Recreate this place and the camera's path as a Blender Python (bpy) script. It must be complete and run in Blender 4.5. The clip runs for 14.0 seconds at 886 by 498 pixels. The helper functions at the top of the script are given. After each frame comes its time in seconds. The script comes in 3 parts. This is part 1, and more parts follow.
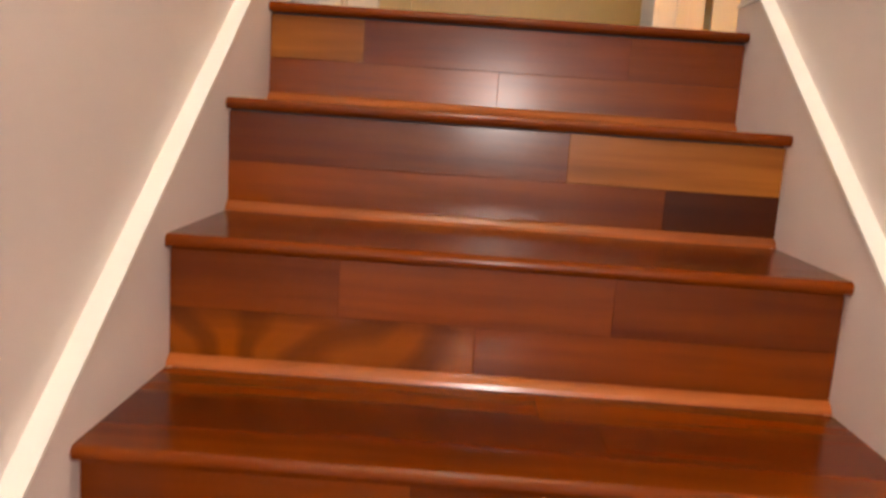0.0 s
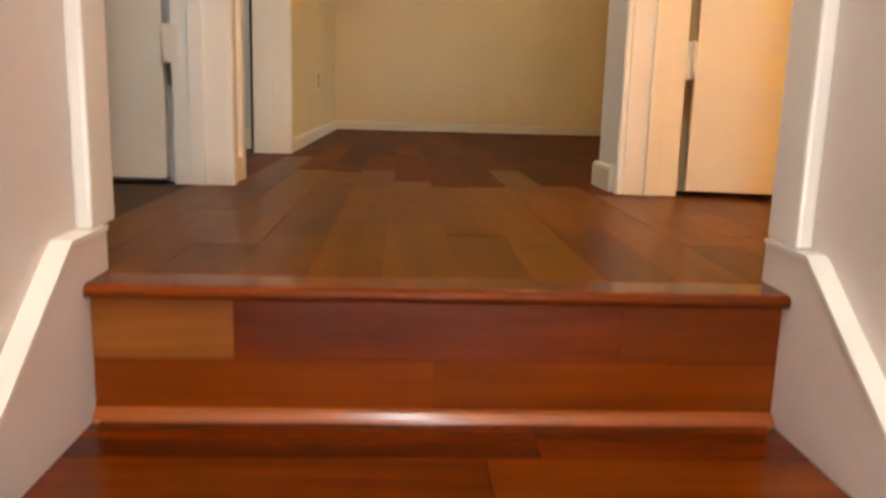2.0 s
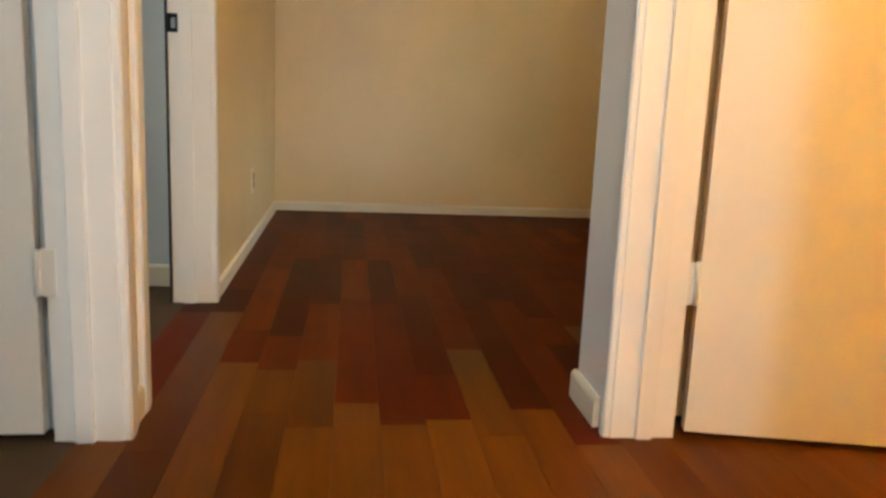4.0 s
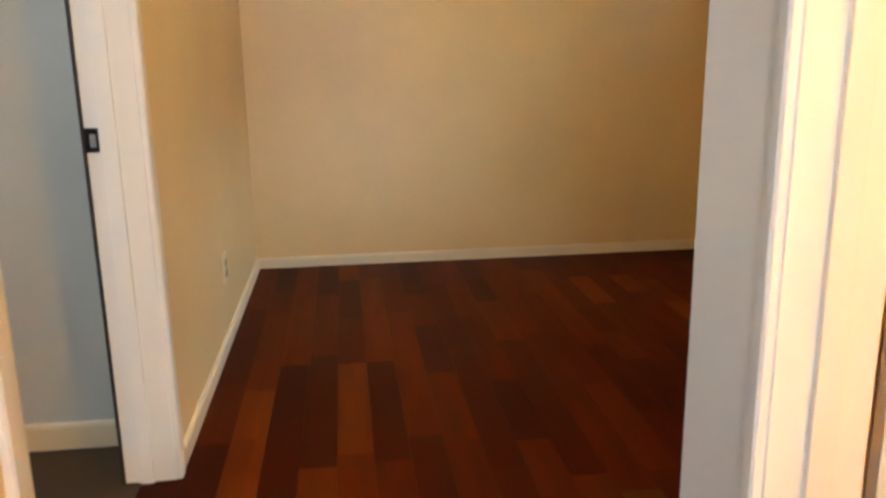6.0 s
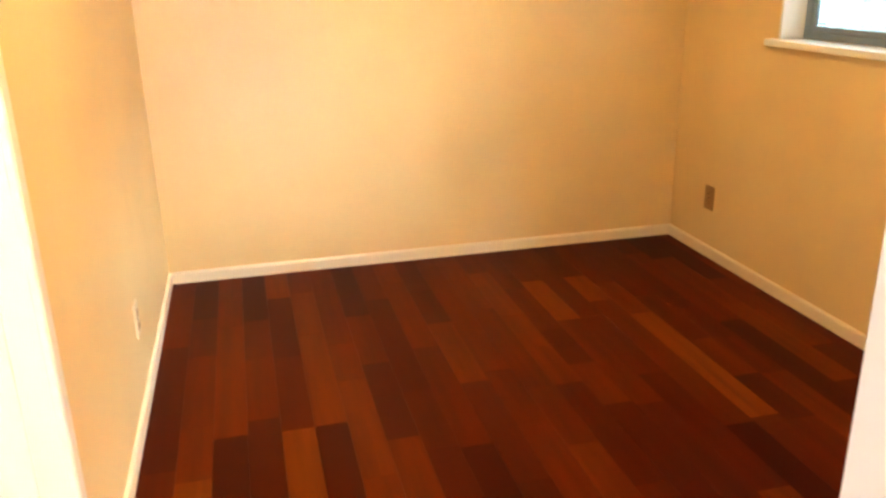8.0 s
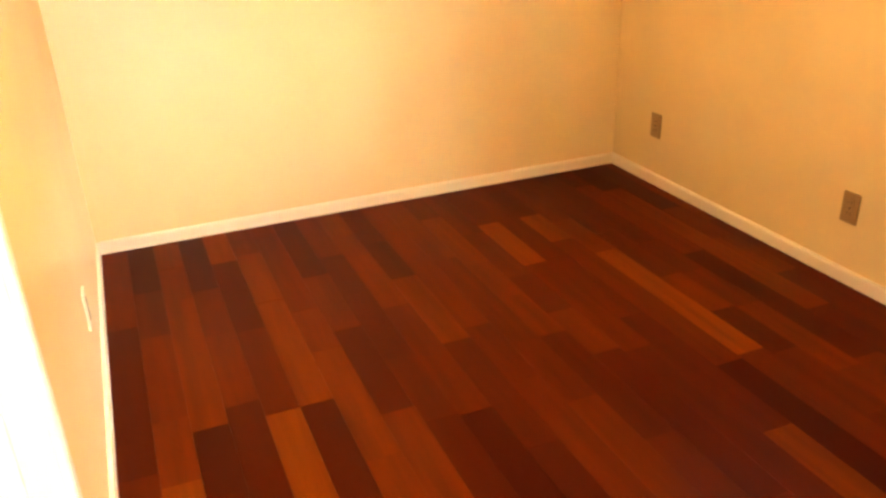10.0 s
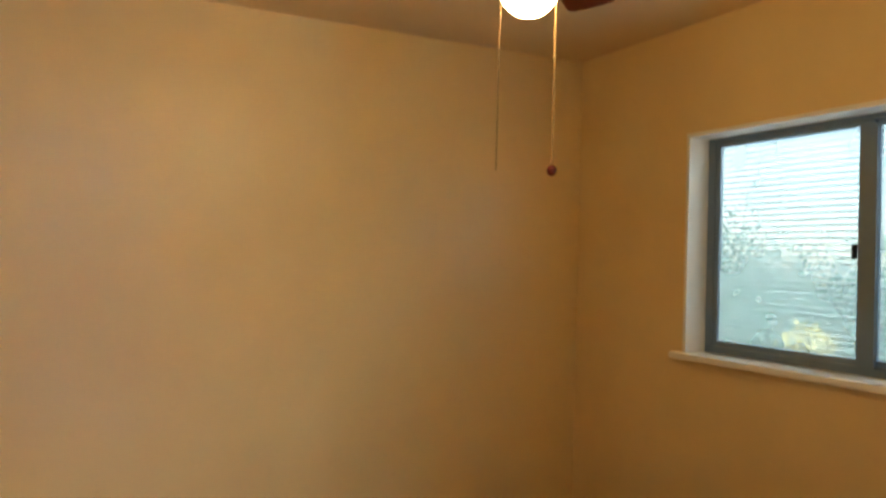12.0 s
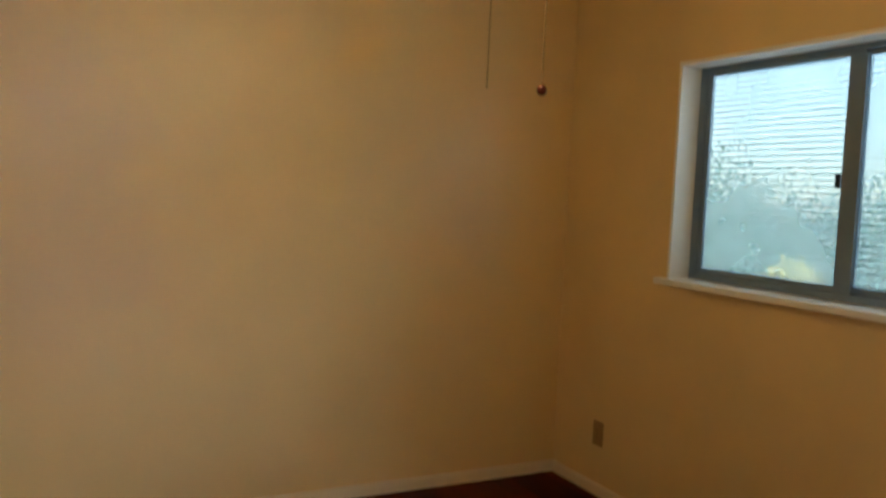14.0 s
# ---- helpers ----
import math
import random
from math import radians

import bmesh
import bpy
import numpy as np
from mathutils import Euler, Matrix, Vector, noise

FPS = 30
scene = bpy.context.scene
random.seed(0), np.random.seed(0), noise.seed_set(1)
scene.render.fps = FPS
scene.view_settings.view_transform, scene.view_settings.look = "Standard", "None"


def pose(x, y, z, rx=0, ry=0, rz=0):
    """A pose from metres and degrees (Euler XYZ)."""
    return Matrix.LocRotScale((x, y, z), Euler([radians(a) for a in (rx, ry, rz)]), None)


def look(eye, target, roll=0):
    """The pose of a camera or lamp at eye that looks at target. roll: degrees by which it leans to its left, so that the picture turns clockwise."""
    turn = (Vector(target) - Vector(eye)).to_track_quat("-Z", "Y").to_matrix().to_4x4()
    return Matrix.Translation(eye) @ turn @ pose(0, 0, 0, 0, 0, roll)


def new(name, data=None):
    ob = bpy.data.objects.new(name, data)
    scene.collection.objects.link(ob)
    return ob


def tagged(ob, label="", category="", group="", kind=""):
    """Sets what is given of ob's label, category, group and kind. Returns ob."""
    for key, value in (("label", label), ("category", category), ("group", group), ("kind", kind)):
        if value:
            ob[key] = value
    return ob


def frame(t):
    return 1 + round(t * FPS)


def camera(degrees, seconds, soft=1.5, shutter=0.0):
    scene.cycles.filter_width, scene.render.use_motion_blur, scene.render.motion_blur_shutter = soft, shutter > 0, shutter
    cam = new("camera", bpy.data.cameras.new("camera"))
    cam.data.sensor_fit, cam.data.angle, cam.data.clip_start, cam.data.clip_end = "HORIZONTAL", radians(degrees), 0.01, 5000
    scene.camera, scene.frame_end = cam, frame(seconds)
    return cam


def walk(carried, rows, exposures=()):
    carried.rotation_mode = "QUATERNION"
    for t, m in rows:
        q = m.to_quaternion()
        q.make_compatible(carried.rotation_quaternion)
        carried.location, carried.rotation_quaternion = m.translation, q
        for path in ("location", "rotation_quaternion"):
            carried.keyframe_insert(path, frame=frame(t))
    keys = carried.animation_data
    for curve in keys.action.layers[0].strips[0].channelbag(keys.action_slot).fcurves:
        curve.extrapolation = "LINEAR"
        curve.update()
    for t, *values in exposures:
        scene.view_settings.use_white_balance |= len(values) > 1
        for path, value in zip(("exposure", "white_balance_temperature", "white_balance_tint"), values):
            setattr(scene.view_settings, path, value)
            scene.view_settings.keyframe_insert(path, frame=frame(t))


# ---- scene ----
cam = camera(57.6, 14.0, soft=2.7, shutter=0.5)
EXPO = [(0.0, 0.98, 7100, 13), (1.5, 0.97, 6800, 11), (2.5, 0.98, 6250, 7), (3.0, 1.0, 6000, 5), (3.7, 1.0, 5650, 0), (5.8, 1.25, 5650, 6), (6.5, 1.55, 5550, 5), (7.2, 2.15, 5850, 7),
        (9.3, 2.9, 6750, 15), (10.0, 3.0, 6750, 15), (10.5, 2.8, 6550, 12), (11.0, 2.15, 6250, 8), (11.5, 1.35, 6200, 8), (12.0, 0.95, 6250, 8),
        (12.5, 0.6, 6250, 8), (13.0, 0.5, 6150, 7), (13.5, 0.6, 5950, 6), (14.0, 0.65, 5750, 4)]
PATH = [
    (0, (-0.071, -1.58, -0.19), (-0.1, 0.392, -0.52), 3.95),
    (0.5, (-0.053, -1.442, -0.096), (-0.087, 0.532, -0.413), 3.40),
    (1, (-0.043, -1.296, 0.05), (-0.053, 0.667, -0.337), 2.45),
    (1.5, (-0.07, -1.147, 0.117), (0.004, 0.825, -0.207), 2.25),
    (2, (-0.058, -1.006, 0.249), (0.046, 0.955, -0.129), 1.70),
    (2.5, (-0.048, -0.885, 0.39), (0.079, 1.069, -0.018), 2.55),
    (3, (-0.056, -0.795, 0.532), (0.126, 1.155, 0.127), 3.40),
    (3.5, (-0.065, -0.663, 0.653), (0.158, 1.286, 0.265), 2.60),
    (3.7, (-0.061, -0.606, 0.685), (0.167, 1.345, 0.311), 2.60),
    (5.8, (-0.036, 0.087, 1.052), (0.202, 2.019, 0.593), -0.6),
    (6, (-0.024, 0.163, 1.109), (0.208, 2.092, 0.634), -0.9),
    (6.5, (-0.016, 0.325, 1.143), (0.229, 2.257, 0.687), -0.3),
    (7, (-0.084, 0.457, 1.283), (0.258, 2.342, 0.708), -3.8),
    (7.2, (-0.086, 0.502, 1.33), (0.275, 2.377, 0.734), -3.2),
    (9.3, (-0.221, 0.935, 1.391), (0.362, 2.682, 0.611), -2.6),
    (9.5, (-0.252, 0.951, 1.399), (0.359, 2.678, 0.598), -3.1),
    (10, (-0.302, 0.962, 1.432), (0.369, 2.645, 0.585), -2.0),
    (10.5, (-0.271, 0.954, 1.424), (0.444, 2.686, 0.725), -1.7),
    (11, (-0.25, 0.968, 1.452), (0.498, 2.769, 1.007), -1.7),
    (11.5, (-0.341, 1.064, 1.386), (0.513, 2.868, 1.248), 0.5),
    (12, (-0.302, 1.144, 1.422), (0.586, 2.936, 1.45), 1.6),
    (12.5, (-0.296, 1.159, 1.44), (0.606, 2.941, 1.542), 2.7),
    (13, (-0.289, 1.178, 1.428), (0.626, 2.953, 1.539), 3.2),
    (13.5, (-0.299, 1.134, 1.411), (0.612, 2.915, 1.435), 3.5),
    (14, (-0.318, 1.095, 1.386), (0.59, 2.872, 1.248), 2.6),
]
walk(cam, [(t, look(eye, target, roll)) for t, eye, target, roll in PATH], EXPO)

# world, daylight and lamps
world = bpy.data.worlds.new("world")
scene.world = world
world.use_nodes = True
wn = world.node_tree
sky = wn.nodes.new("ShaderNodeTexSky")
sky.sky_type, sky.sun_disc = "NISHITA", False
sky.sun_elevation, sky.sun_rotation = radians(48), radians(205)
wn.links.new(sky.outputs[0], wn.nodes["Background"].inputs[0])
wn.nodes["Background"].inputs[1].default_value = 0.15


def lamp(name, kind, power, colour, m, size=0.1):
    data = bpy.data.lights.new(name, kind)
    data.energy, data.color = power, colour
    if kind == "AREA":
        data.shape, data.size = "SQUARE", size
    elif kind == "POINT":
        data.shadow_soft_size = size
    elif kind == "SUN":
        data.angle = radians(0.5)
    ob = new(name, data)
    ob.matrix_world = m
    return ob


GLOBE_GLOW = 52.0
lamp("sun", "SUN", 5.0, (1.0, 0.95, 0.86), look((math.sin(radians(205)), math.cos(radians(205)), 1.11), (0, 0, 0)))
# unseen fixed lamp, added in place of light that moves with the camera
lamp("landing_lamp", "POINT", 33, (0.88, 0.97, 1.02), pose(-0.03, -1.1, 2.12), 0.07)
lamp("downstairs_lamp", "POINT", 40, (1.0, 0.93, 0.92), pose(0.12, -3.3, -0.1), 0.12)
lamp("west_room_daylight", "AREA", 8, (0.9, 0.95, 1.0), look((-2.45, 1.9, 1.6), (-0.6, 1.2, 0.9)), 0.9)
lamp("east_room_lamp", "POINT", 30, (1.0, 0.5, 0.02), pose(1.35, -0.5, 1.95), 0.09)

lamp("window_skylight", "AREA", 800, (0.88, 0.96, 1.0), look((4.9, 2.4, 4.2), (2.1, 3.0, 1.4)), 2.6)

# plan in metres: the stair rises along y, the upper floor is z = 0
HW = 0.457                     # half width of the stair
RISE, RUN = 0.186, 0.265
XW, XE = -0.511, 0.528          # hall wall faces
XWO, XEO = -0.642, 0.668       # their far faces
Y0E = 0.092                    # near jamb of the east doorway
Y0 = 0.13                      # near jambs of the first pair of doorways
YJ = 1.092                     # far jambs of the first pair
YS = 1.307                     # near jamb of the second west doorway
YC = 2.2                     # far jamb of the second west doorway
YR = 1.335                      # south wall face of the bedroom
YF, XR = 4.416, 2.066          # far wall and window wall of the bedroom
H = 2.42
HEAD = 2.04                    # door heads
W0, W1, Z0, Z1 = 2.14, 3.662, 1.073, 1.955
WALL_T = 0.19                  # thickness of the window wall
random.seed(5)


# ---- materials ----
def nodes(name, rough=0.6, metal=0.0, spec=0.5):
    m = bpy.data.materials.new(name)
    m.use_nodes = True
    b = m.node_tree.nodes["Principled BSDF"]
    b.inputs["Roughness"].default_value, b.inputs["Metallic"].default_value = rough, metal
    b.inputs["Specular IOR Level"].default_value = spec
    return m, m.node_tree, b


def mixc(t, fac, a, b):
    n = t.nodes.new("ShaderNodeMix")
    n.data_type = "RGBA"
    for sock, v in ((n.inputs[0], fac), (n.inputs[6], a), (n.inputs[7], b)):
        if isinstance(v, (int, float)):
            sock.default_value = v
        elif isinstance(v, tuple):
            sock.default_value = (*v, 1)
        else:
            t.links.new(v, sock)
    return n.outputs[2]


def noise_tex(t, vec, scale, detail=3.0, rough=0.5):
    n = t.nodes.new("ShaderNodeTexNoise")
    n.inputs["Scale"].default_value, n.inputs["Detail"].default_value, n.inputs["Roughness"].default_value = scale, detail, rough
    t.links.new(vec, n.inputs["Vector"])
    return n.outputs["Fac"]


def ramp(t, fac, stops):
    n = t.nodes.new("ShaderNodeValToRGB")
    els = n.color_ramp.elements
    while len(els) < len(stops):
        els.new(0.5)
    for e, (p, c) in zip(els, stops):
        e.position, e.color = p, (*c, 1)
    t.links.new(fac, n.inputs[0])
    return n.outputs[0]


def bump(t, b, height, strength, dist):
    n = t.nodes.new("ShaderNodeBump")
    n.inputs["Strength"].default_value, n.inputs["Distance"].default_value = strength, dist
    t.links.new(height, n.inputs["Height"])
    t.links.new(n.outputs[0], b.inputs["Normal"])


def position(t):
    return t.nodes.new("ShaderNodeNewGeometry").outputs["Position"]


def paint(name, colour, rough=0.5, dirt=0.9, grain=240.0, strength=0.12, scuffs=True):
    """Roller-painted surface: slight blotches, scuffs and orange peel."""
    m, t, b = nodes(name, rough)
    p = position(t)
    big = noise_tex(t, p, 1.7, 4)
    c = mixc(t, ramp(t, big, [(0.35, (0, 0, 0)), (0.7, (1, 1, 1))]), colour, tuple(v * dirt for v in colour))
    if scuffs:
        spots = ramp(t, noise_tex(t, p, 14, 5, 0.7), [(0.6, (0, 0, 0)), (0.8, (1, 1, 1))])
        c = mixc(t, spots, c, mixc(t, 0.06, c, (0.25, 0.18, 0.1)))
    t.links.new(c, b.inputs["Base Color"])
    r = ramp(t, noise_tex(t, p, 5, 3), [(0.3, (rough - 0.015,) * 3), (0.75, (rough + 0.02,) * 3)])
    t.links.new(r, b.inputs["Roughness"])
    bump(t, b, noise_tex(t, p, grain, 2), strength, 0.002)
    return m


def wood(name, stops, axis="y", rough=0.22, vary=True, spec=0.2, figure=False):
    """Lacquered hardwood boards; each board takes its own tone and grain."""
    m, t, b = nodes(name, rough, 0.0, spec)
    info = t.nodes.new("ShaderNodeObjectInfo")
    tc = t.nodes.new("ShaderNodeTexCoord")
    off = t.nodes.new("ShaderNodeVectorMath")
    off.operation = "SCALE"
    off.inputs[0].default_value = (31.0, 17.0, 23.0)
    t.links.new(info.outputs["Random"], off.inputs["Scale"])
    add = t.nodes.new("ShaderNodeVectorMath")
    add.operation = "ADD"
    t.links.new(tc.outputs["Object"], add.inputs[0])
    t.links.new(off.outputs[0], add.inputs[1])
    mp = t.nodes.new("ShaderNodeMapping")
    mp.inputs["Scale"].default_value = (1, 0.07, 1) if axis == "y" else (0.07, 1, 1)
    t.links.new(add.outputs[0], mp.inputs["Vector"])
    fine = noise_tex(t, mp.outputs[0], 120, 4, 0.65)
    broad = noise_tex(t, mp.outputs[0], 16, 3, 0.6)
    base = ramp(t, info.outputs["Random"], stops) if vary else ramp(t, broad, stops)
    dark = mixc(t, 0.5, base, (0.03, 0.005, 0.001))
    c = mixc(t, ramp(t, broad, [(0.32, (0.85,) * 3), (0.62, (0, 0, 0))]), base, dark)
    c = mixc(t, ramp(t, fine, [(0.3, (0.18,) * 3), (0.6, (0, 0, 0))]), c, mixc(t, 0.5, c, (0.03, 0.006, 0.002)))
    if figure:
        wav = t.nodes.new("ShaderNodeTexWave")
        wav.inputs["Scale"].default_value, wav.inputs["Distortion"].default_value, wav.inputs["Detail"].default_value = 2.6, 13.0, 1.5
        wm = t.nodes.new("ShaderNodeMapping")
        wm.inputs["Scale"].default_value = (1.3, 1, 2.6)
        t.links.new(add.outputs[0], wm.inputs["Vector"])
        t.links.new(wm.outputs[0], wav.inputs["Vector"])
        c = mixc(t, ramp(t, wav.outputs["Fac"], [(0.1, (0.7,) * 3), (0.75, (0, 0, 0))]), c, mixc(t, 0.65, c, (0.03, 0.004, 0.001)))
    t.links.new(c, b.inputs["Base Color"])
    p = position(t)
    t.links.new(ramp(t, noise_tex(t, p, 7, 4), [(0.3, (rough - 0.01,) * 3), (0.75, (rough + 0.03,) * 3)]), b.inputs["Roughness"])
    bump(t, b, fine, 0.06, 0.0015)
    return m


def plain(name, colour, rough=0.5, metal=0.0, spread=0.85, scale=30.0):
    m, t, b = nodes(name, rough, metal)
    c = mixc(t, noise_tex(t, position(t), scale, 4), colour, tuple(v * spread for v in colour))
    t.links.new(c, b.inputs["Base Color"])
    return m


M_ROOM = paint("bedroom cream paint", (0.795, 0.602, 0.295), 0.32)
M_STAIR = paint("stairwell paint", (0.74, 0.66, 0.62), 0.5)
M_COOL = paint("pale grey paint", (0.62, 0.64, 0.64), 0.5)
M_CEIL = paint("ceiling paint", (0.8, 0.62, 0.36), 0.7, grain=120, strength=0.3)
M_TRIM = paint("white gloss trim", (0.82, 0.80, 0.75), 0.3, dirt=0.97, grain=90, strength=0.05, scuffs=False)
M_DOOR = paint("white door paint", (0.8, 0.77, 0.69), 0.34, dirt=0.96, grain=150, strength=0.05, scuffs=False)
M_BASE = paint("cream baseboard paint", (0.8, 0.7, 0.52), 0.33, dirt=0.94, grain=80, strength=0.06, scuffs=False)
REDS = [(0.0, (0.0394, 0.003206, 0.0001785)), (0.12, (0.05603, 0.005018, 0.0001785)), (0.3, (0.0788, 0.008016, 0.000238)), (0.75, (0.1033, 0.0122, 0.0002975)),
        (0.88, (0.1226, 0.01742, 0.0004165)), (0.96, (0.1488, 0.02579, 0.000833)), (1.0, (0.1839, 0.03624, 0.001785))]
# same wood again, with the landing's different light put into its tones
REDS_LIT = [(0.0, (0.08283, 0.01912, 0.000121)), (0.3, (0.1183, 0.03268, 0.0002016)), (0.7, (0.1515, 0.04563, 0.0003226)), (0.9, (0.1597, 0.0518, 0.0006048)), (1.0, (0.1893, 0.0666, 0.001008))]
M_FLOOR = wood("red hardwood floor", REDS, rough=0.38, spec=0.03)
M_FLOOR_LIT = wood("red hardwood floor in landing light", REDS_LIT, rough=0.3, spec=0.05)
M_R_DARK = wood("dark riser board", [(0.3, (0.045, 0.007, 0.0005)), (0.7, (0.08, 0.014, 0.001))], "x", 0.18, False, 0.28)
M_R_RED = wood("red riser board", [(0.3, (0.165, 0.024, 0.001)), (0.7, (0.225, 0.037, 0.002))], "x", 0.18, False, 0.28)
M_R_MID = wood("orange brown riser board", [(0.3, (0.175, 0.031, 0.001)), (0.7, (0.235, 0.046, 0.002))], "x", 0.18, False, 0.28)
M_R_LIGHT = wood("light orange riser board", [(0.3, (0.29, 0.09, 0.013)), (0.7, (0.38, 0.13, 0.02))], "x", 0.22, False)
M_R_BROWN = wood("brown figured riser board", [(0.3, (0.13, 0.021, 0.0008)), (0.7, (0.195, 0.038, 0.0015))], "x", 0.18, False, 0.28)
M_TREAD = wood("dark red tread board", [(0.3, (0.085, 0.0105, 0.0005)), (0.7, (0.13, 0.019, 0.0009))], "x", 0.17, False, 0.3)
M_R_SWIRL = wood("swirled riser board", [(0.3, (0.19, 0.038, 0.0015)), (0.7, (0.27, 0.062, 0.003))], "x", 0.16, False, 0.3, figure=True)
M_NOSE = wood("reddish nosing", [(0.3, (0.15, 0.026, 0.0015)), (0.7, (0.2, 0.038, 0.002))], "x", 0.16, False)
M_COVE = wood("light orange cove", [(0.3, (0.34, 0.085, 0.018)), (0.7, (0.42, 0.115, 0.025))], "x", 0.18, False, 0.28)
M_TILE = plain("dark brown vinyl", (0.055, 0.026, 0.004), 0.7)
M_HINGE = plain("painted hinge metal", (0.78, 0.75, 0.68), 0.35)
M_BLACK = plain("blackened metal", (0.012, 0.012, 0.014), 0.35, 0.6)
M_STEEL = plain("worn bright steel", (0.6, 0.6, 0.6), 0.25, 1.0)
M_BRASS = plain("brass chain", (0.3, 0.2, 0.08), 0.5, 0.5)
M_IVORY = plain("aged tan plastic", (0.36, 0.22, 0.09), 0.4)
M_SLOT = plain("dark slot", (0.03, 0.02, 0.015), 0.6)
M_ALU = plain("grey blue aluminium", (0.17, 0.24, 0.33), 0.4, 0.2)
M_BLADE = wood("dark cherry fan blade", [(0.3, (0.09, 0.007, 0.003)), (0.7, (0.14, 0.012, 0.005))], "x", 0.3, False)
M_MOTOR = plain("dark bronze", (0.05, 0.03, 0.02), 0.35, 0.7)
M_SLAT = plain("grey slat", (0.3, 0.33, 0.34), 0.5)
M_BARK = plain("grey brown bark", (0.1, 0.08, 0.06), 0.9)
M_EARTH = plain("dry grass ground", (0.09, 0.11, 0.05), 0.95, scale=0.6)
M_FENCE = plain("weathered pale board", (0.4, 0.36, 0.3), 0.8)

M_GLASS, gt, gb = nodes("hazy window glass")
gt.nodes.remove(gb)
g_out = gt.nodes["Material Output"]
g_clear = gt.nodes.new("ShaderNodeBsdfTransparent")
g_clear.inputs[0].default_value = (0.96, 0.96, 0.95, 1)
g_haze = gt.nodes.new("ShaderNodeBsdfTranslucent")
g_haze.inputs[0].default_value = (0.7, 0.82, 0.79, 1)
g_shine = gt.nodes.new("ShaderNodeBsdfGlossy")
g_shine.inputs["Roughness"].default_value = 0.05
g_m1, g_m2 = gt.nodes.new("ShaderNodeMixShader"), gt.nodes.new("ShaderNodeMixShader")
gt.links.new(ramp(gt, noise_tex(gt, position(gt), 2.5, 3), [(0.35, (0.27,) * 3), (0.7, (0.37,) * 3)]), g_m1.inputs[0])
gt.links.new(g_clear.outputs[0], g_m1.inputs[1])
gt.links.new(g_haze.outputs[0], g_m1.inputs[2])
g_fr = gt.nodes.new("ShaderNodeLayerWeight")
gt.links.new(ramp(gt, g_fr.outputs["Facing"], [(0.0, (0.03,) * 3), (0.55, (0.05,) * 3), (1.0, (0.6,) * 3)]), g_m2.inputs[0])
gt.links.new(g_m1.outputs[0], g_m2.inputs[1])
gt.links.new(g_shine.outputs[0], g_m2.inputs[2])
gt.links.new(g_m2.outputs[0], g_out.inputs[0])

M_GLOBE, et, eb = nodes("lit opal globe", 0.3)
eb.inputs["Base Color"].default_value = (0.9, 0.85, 0.75, 1)
eb.inputs["Emission Color"].default_value = (1.0, 0.66, 0.28, 1)
eb.inputs["Emission Strength"].default_value = GLOBE_GLOW


def leaf_mat(name, a, b2):
    m, t, b = nodes(name, 0.55)
    g = t.nodes.new("ShaderNodeNewGeometry")
    t.links.new(ramp(t, g.outputs["Random Per Island"], [(0, a), (1, b2)]), b.inputs["Base Color"])
    return m


M_LEAF = leaf_mat("blue green foliage", (0.035, 0.13, 0.1), (0.08, 0.2, 0.16))
M_LEAF2 = leaf_mat("yellow green foliage", (0.3, 0.28, 0.06), (0.5, 0.45, 0.12))


# ---- builders ----
def add_box(bm, lo, hi, bevel=0.0, seg=2):
    m = Matrix.Translation([(a + b) / 2 for a, b in zip(lo, hi)]) @ Matrix.Diagonal([*[b - a for a, b in zip(lo, hi)], 1])
    vs = bmesh.ops.create_cube(bm, size=1, matrix=m)["verts"]
    if bevel:
        es = list({e for v in vs for e in v.link_edges})
        bmesh.ops.bevel(bm, geom=es, offset=bevel, segments=seg, affect="EDGES", profile=0.6)


def part(name, bm, material, parent=None, label="", smooth=False):
    me = bpy.data.meshes.new(name)
    bm.to_mesh(me)
    bm.free()
    me.materials.append(material)
    if smooth:
        me.shade_smooth()
    ob = new(name, me)
    ob.parent = parent
    if label:
        ob["label"] = label
    return ob


def slab(name, boxes, material, parent=None, label="", bevel=0.0):
    bm = bmesh.new()
    for lo, hi in boxes:
        add_box(bm, lo, hi, bevel)
    return part(name, bm, material, parent, label)


def prism(name, outline, axis, a, b, material, parent=None, label="", smooth=False):
    """An outline of (u, v) pairs pushed from a to b along an axis: x takes (y, z), y takes (x, z), z takes (x, y)."""
    put = {"x": lambda w, u, v: (w, u, v), "y": lambda w, u, v: (u, w, v), "z": lambda w, u, v: (u, v, w)}[axis]
    bm = bmesh.new()
    ends = [[bm.verts.new(put(w, u, v)) for u, v in outline] for w in (a, b)]
    bm.faces.new(ends[0])
    bm.faces.new(ends[1][::-1])
    n = len(outline)
    for i in range(n):
        bm.faces.new((ends[0][i], ends[1][i], ends[1][(i + 1) % n], ends[0][(i + 1) % n]))
    bmesh.ops.recalc_face_normals(bm, faces=bm.faces)
    return part(name, bm, material, parent, label, smooth)


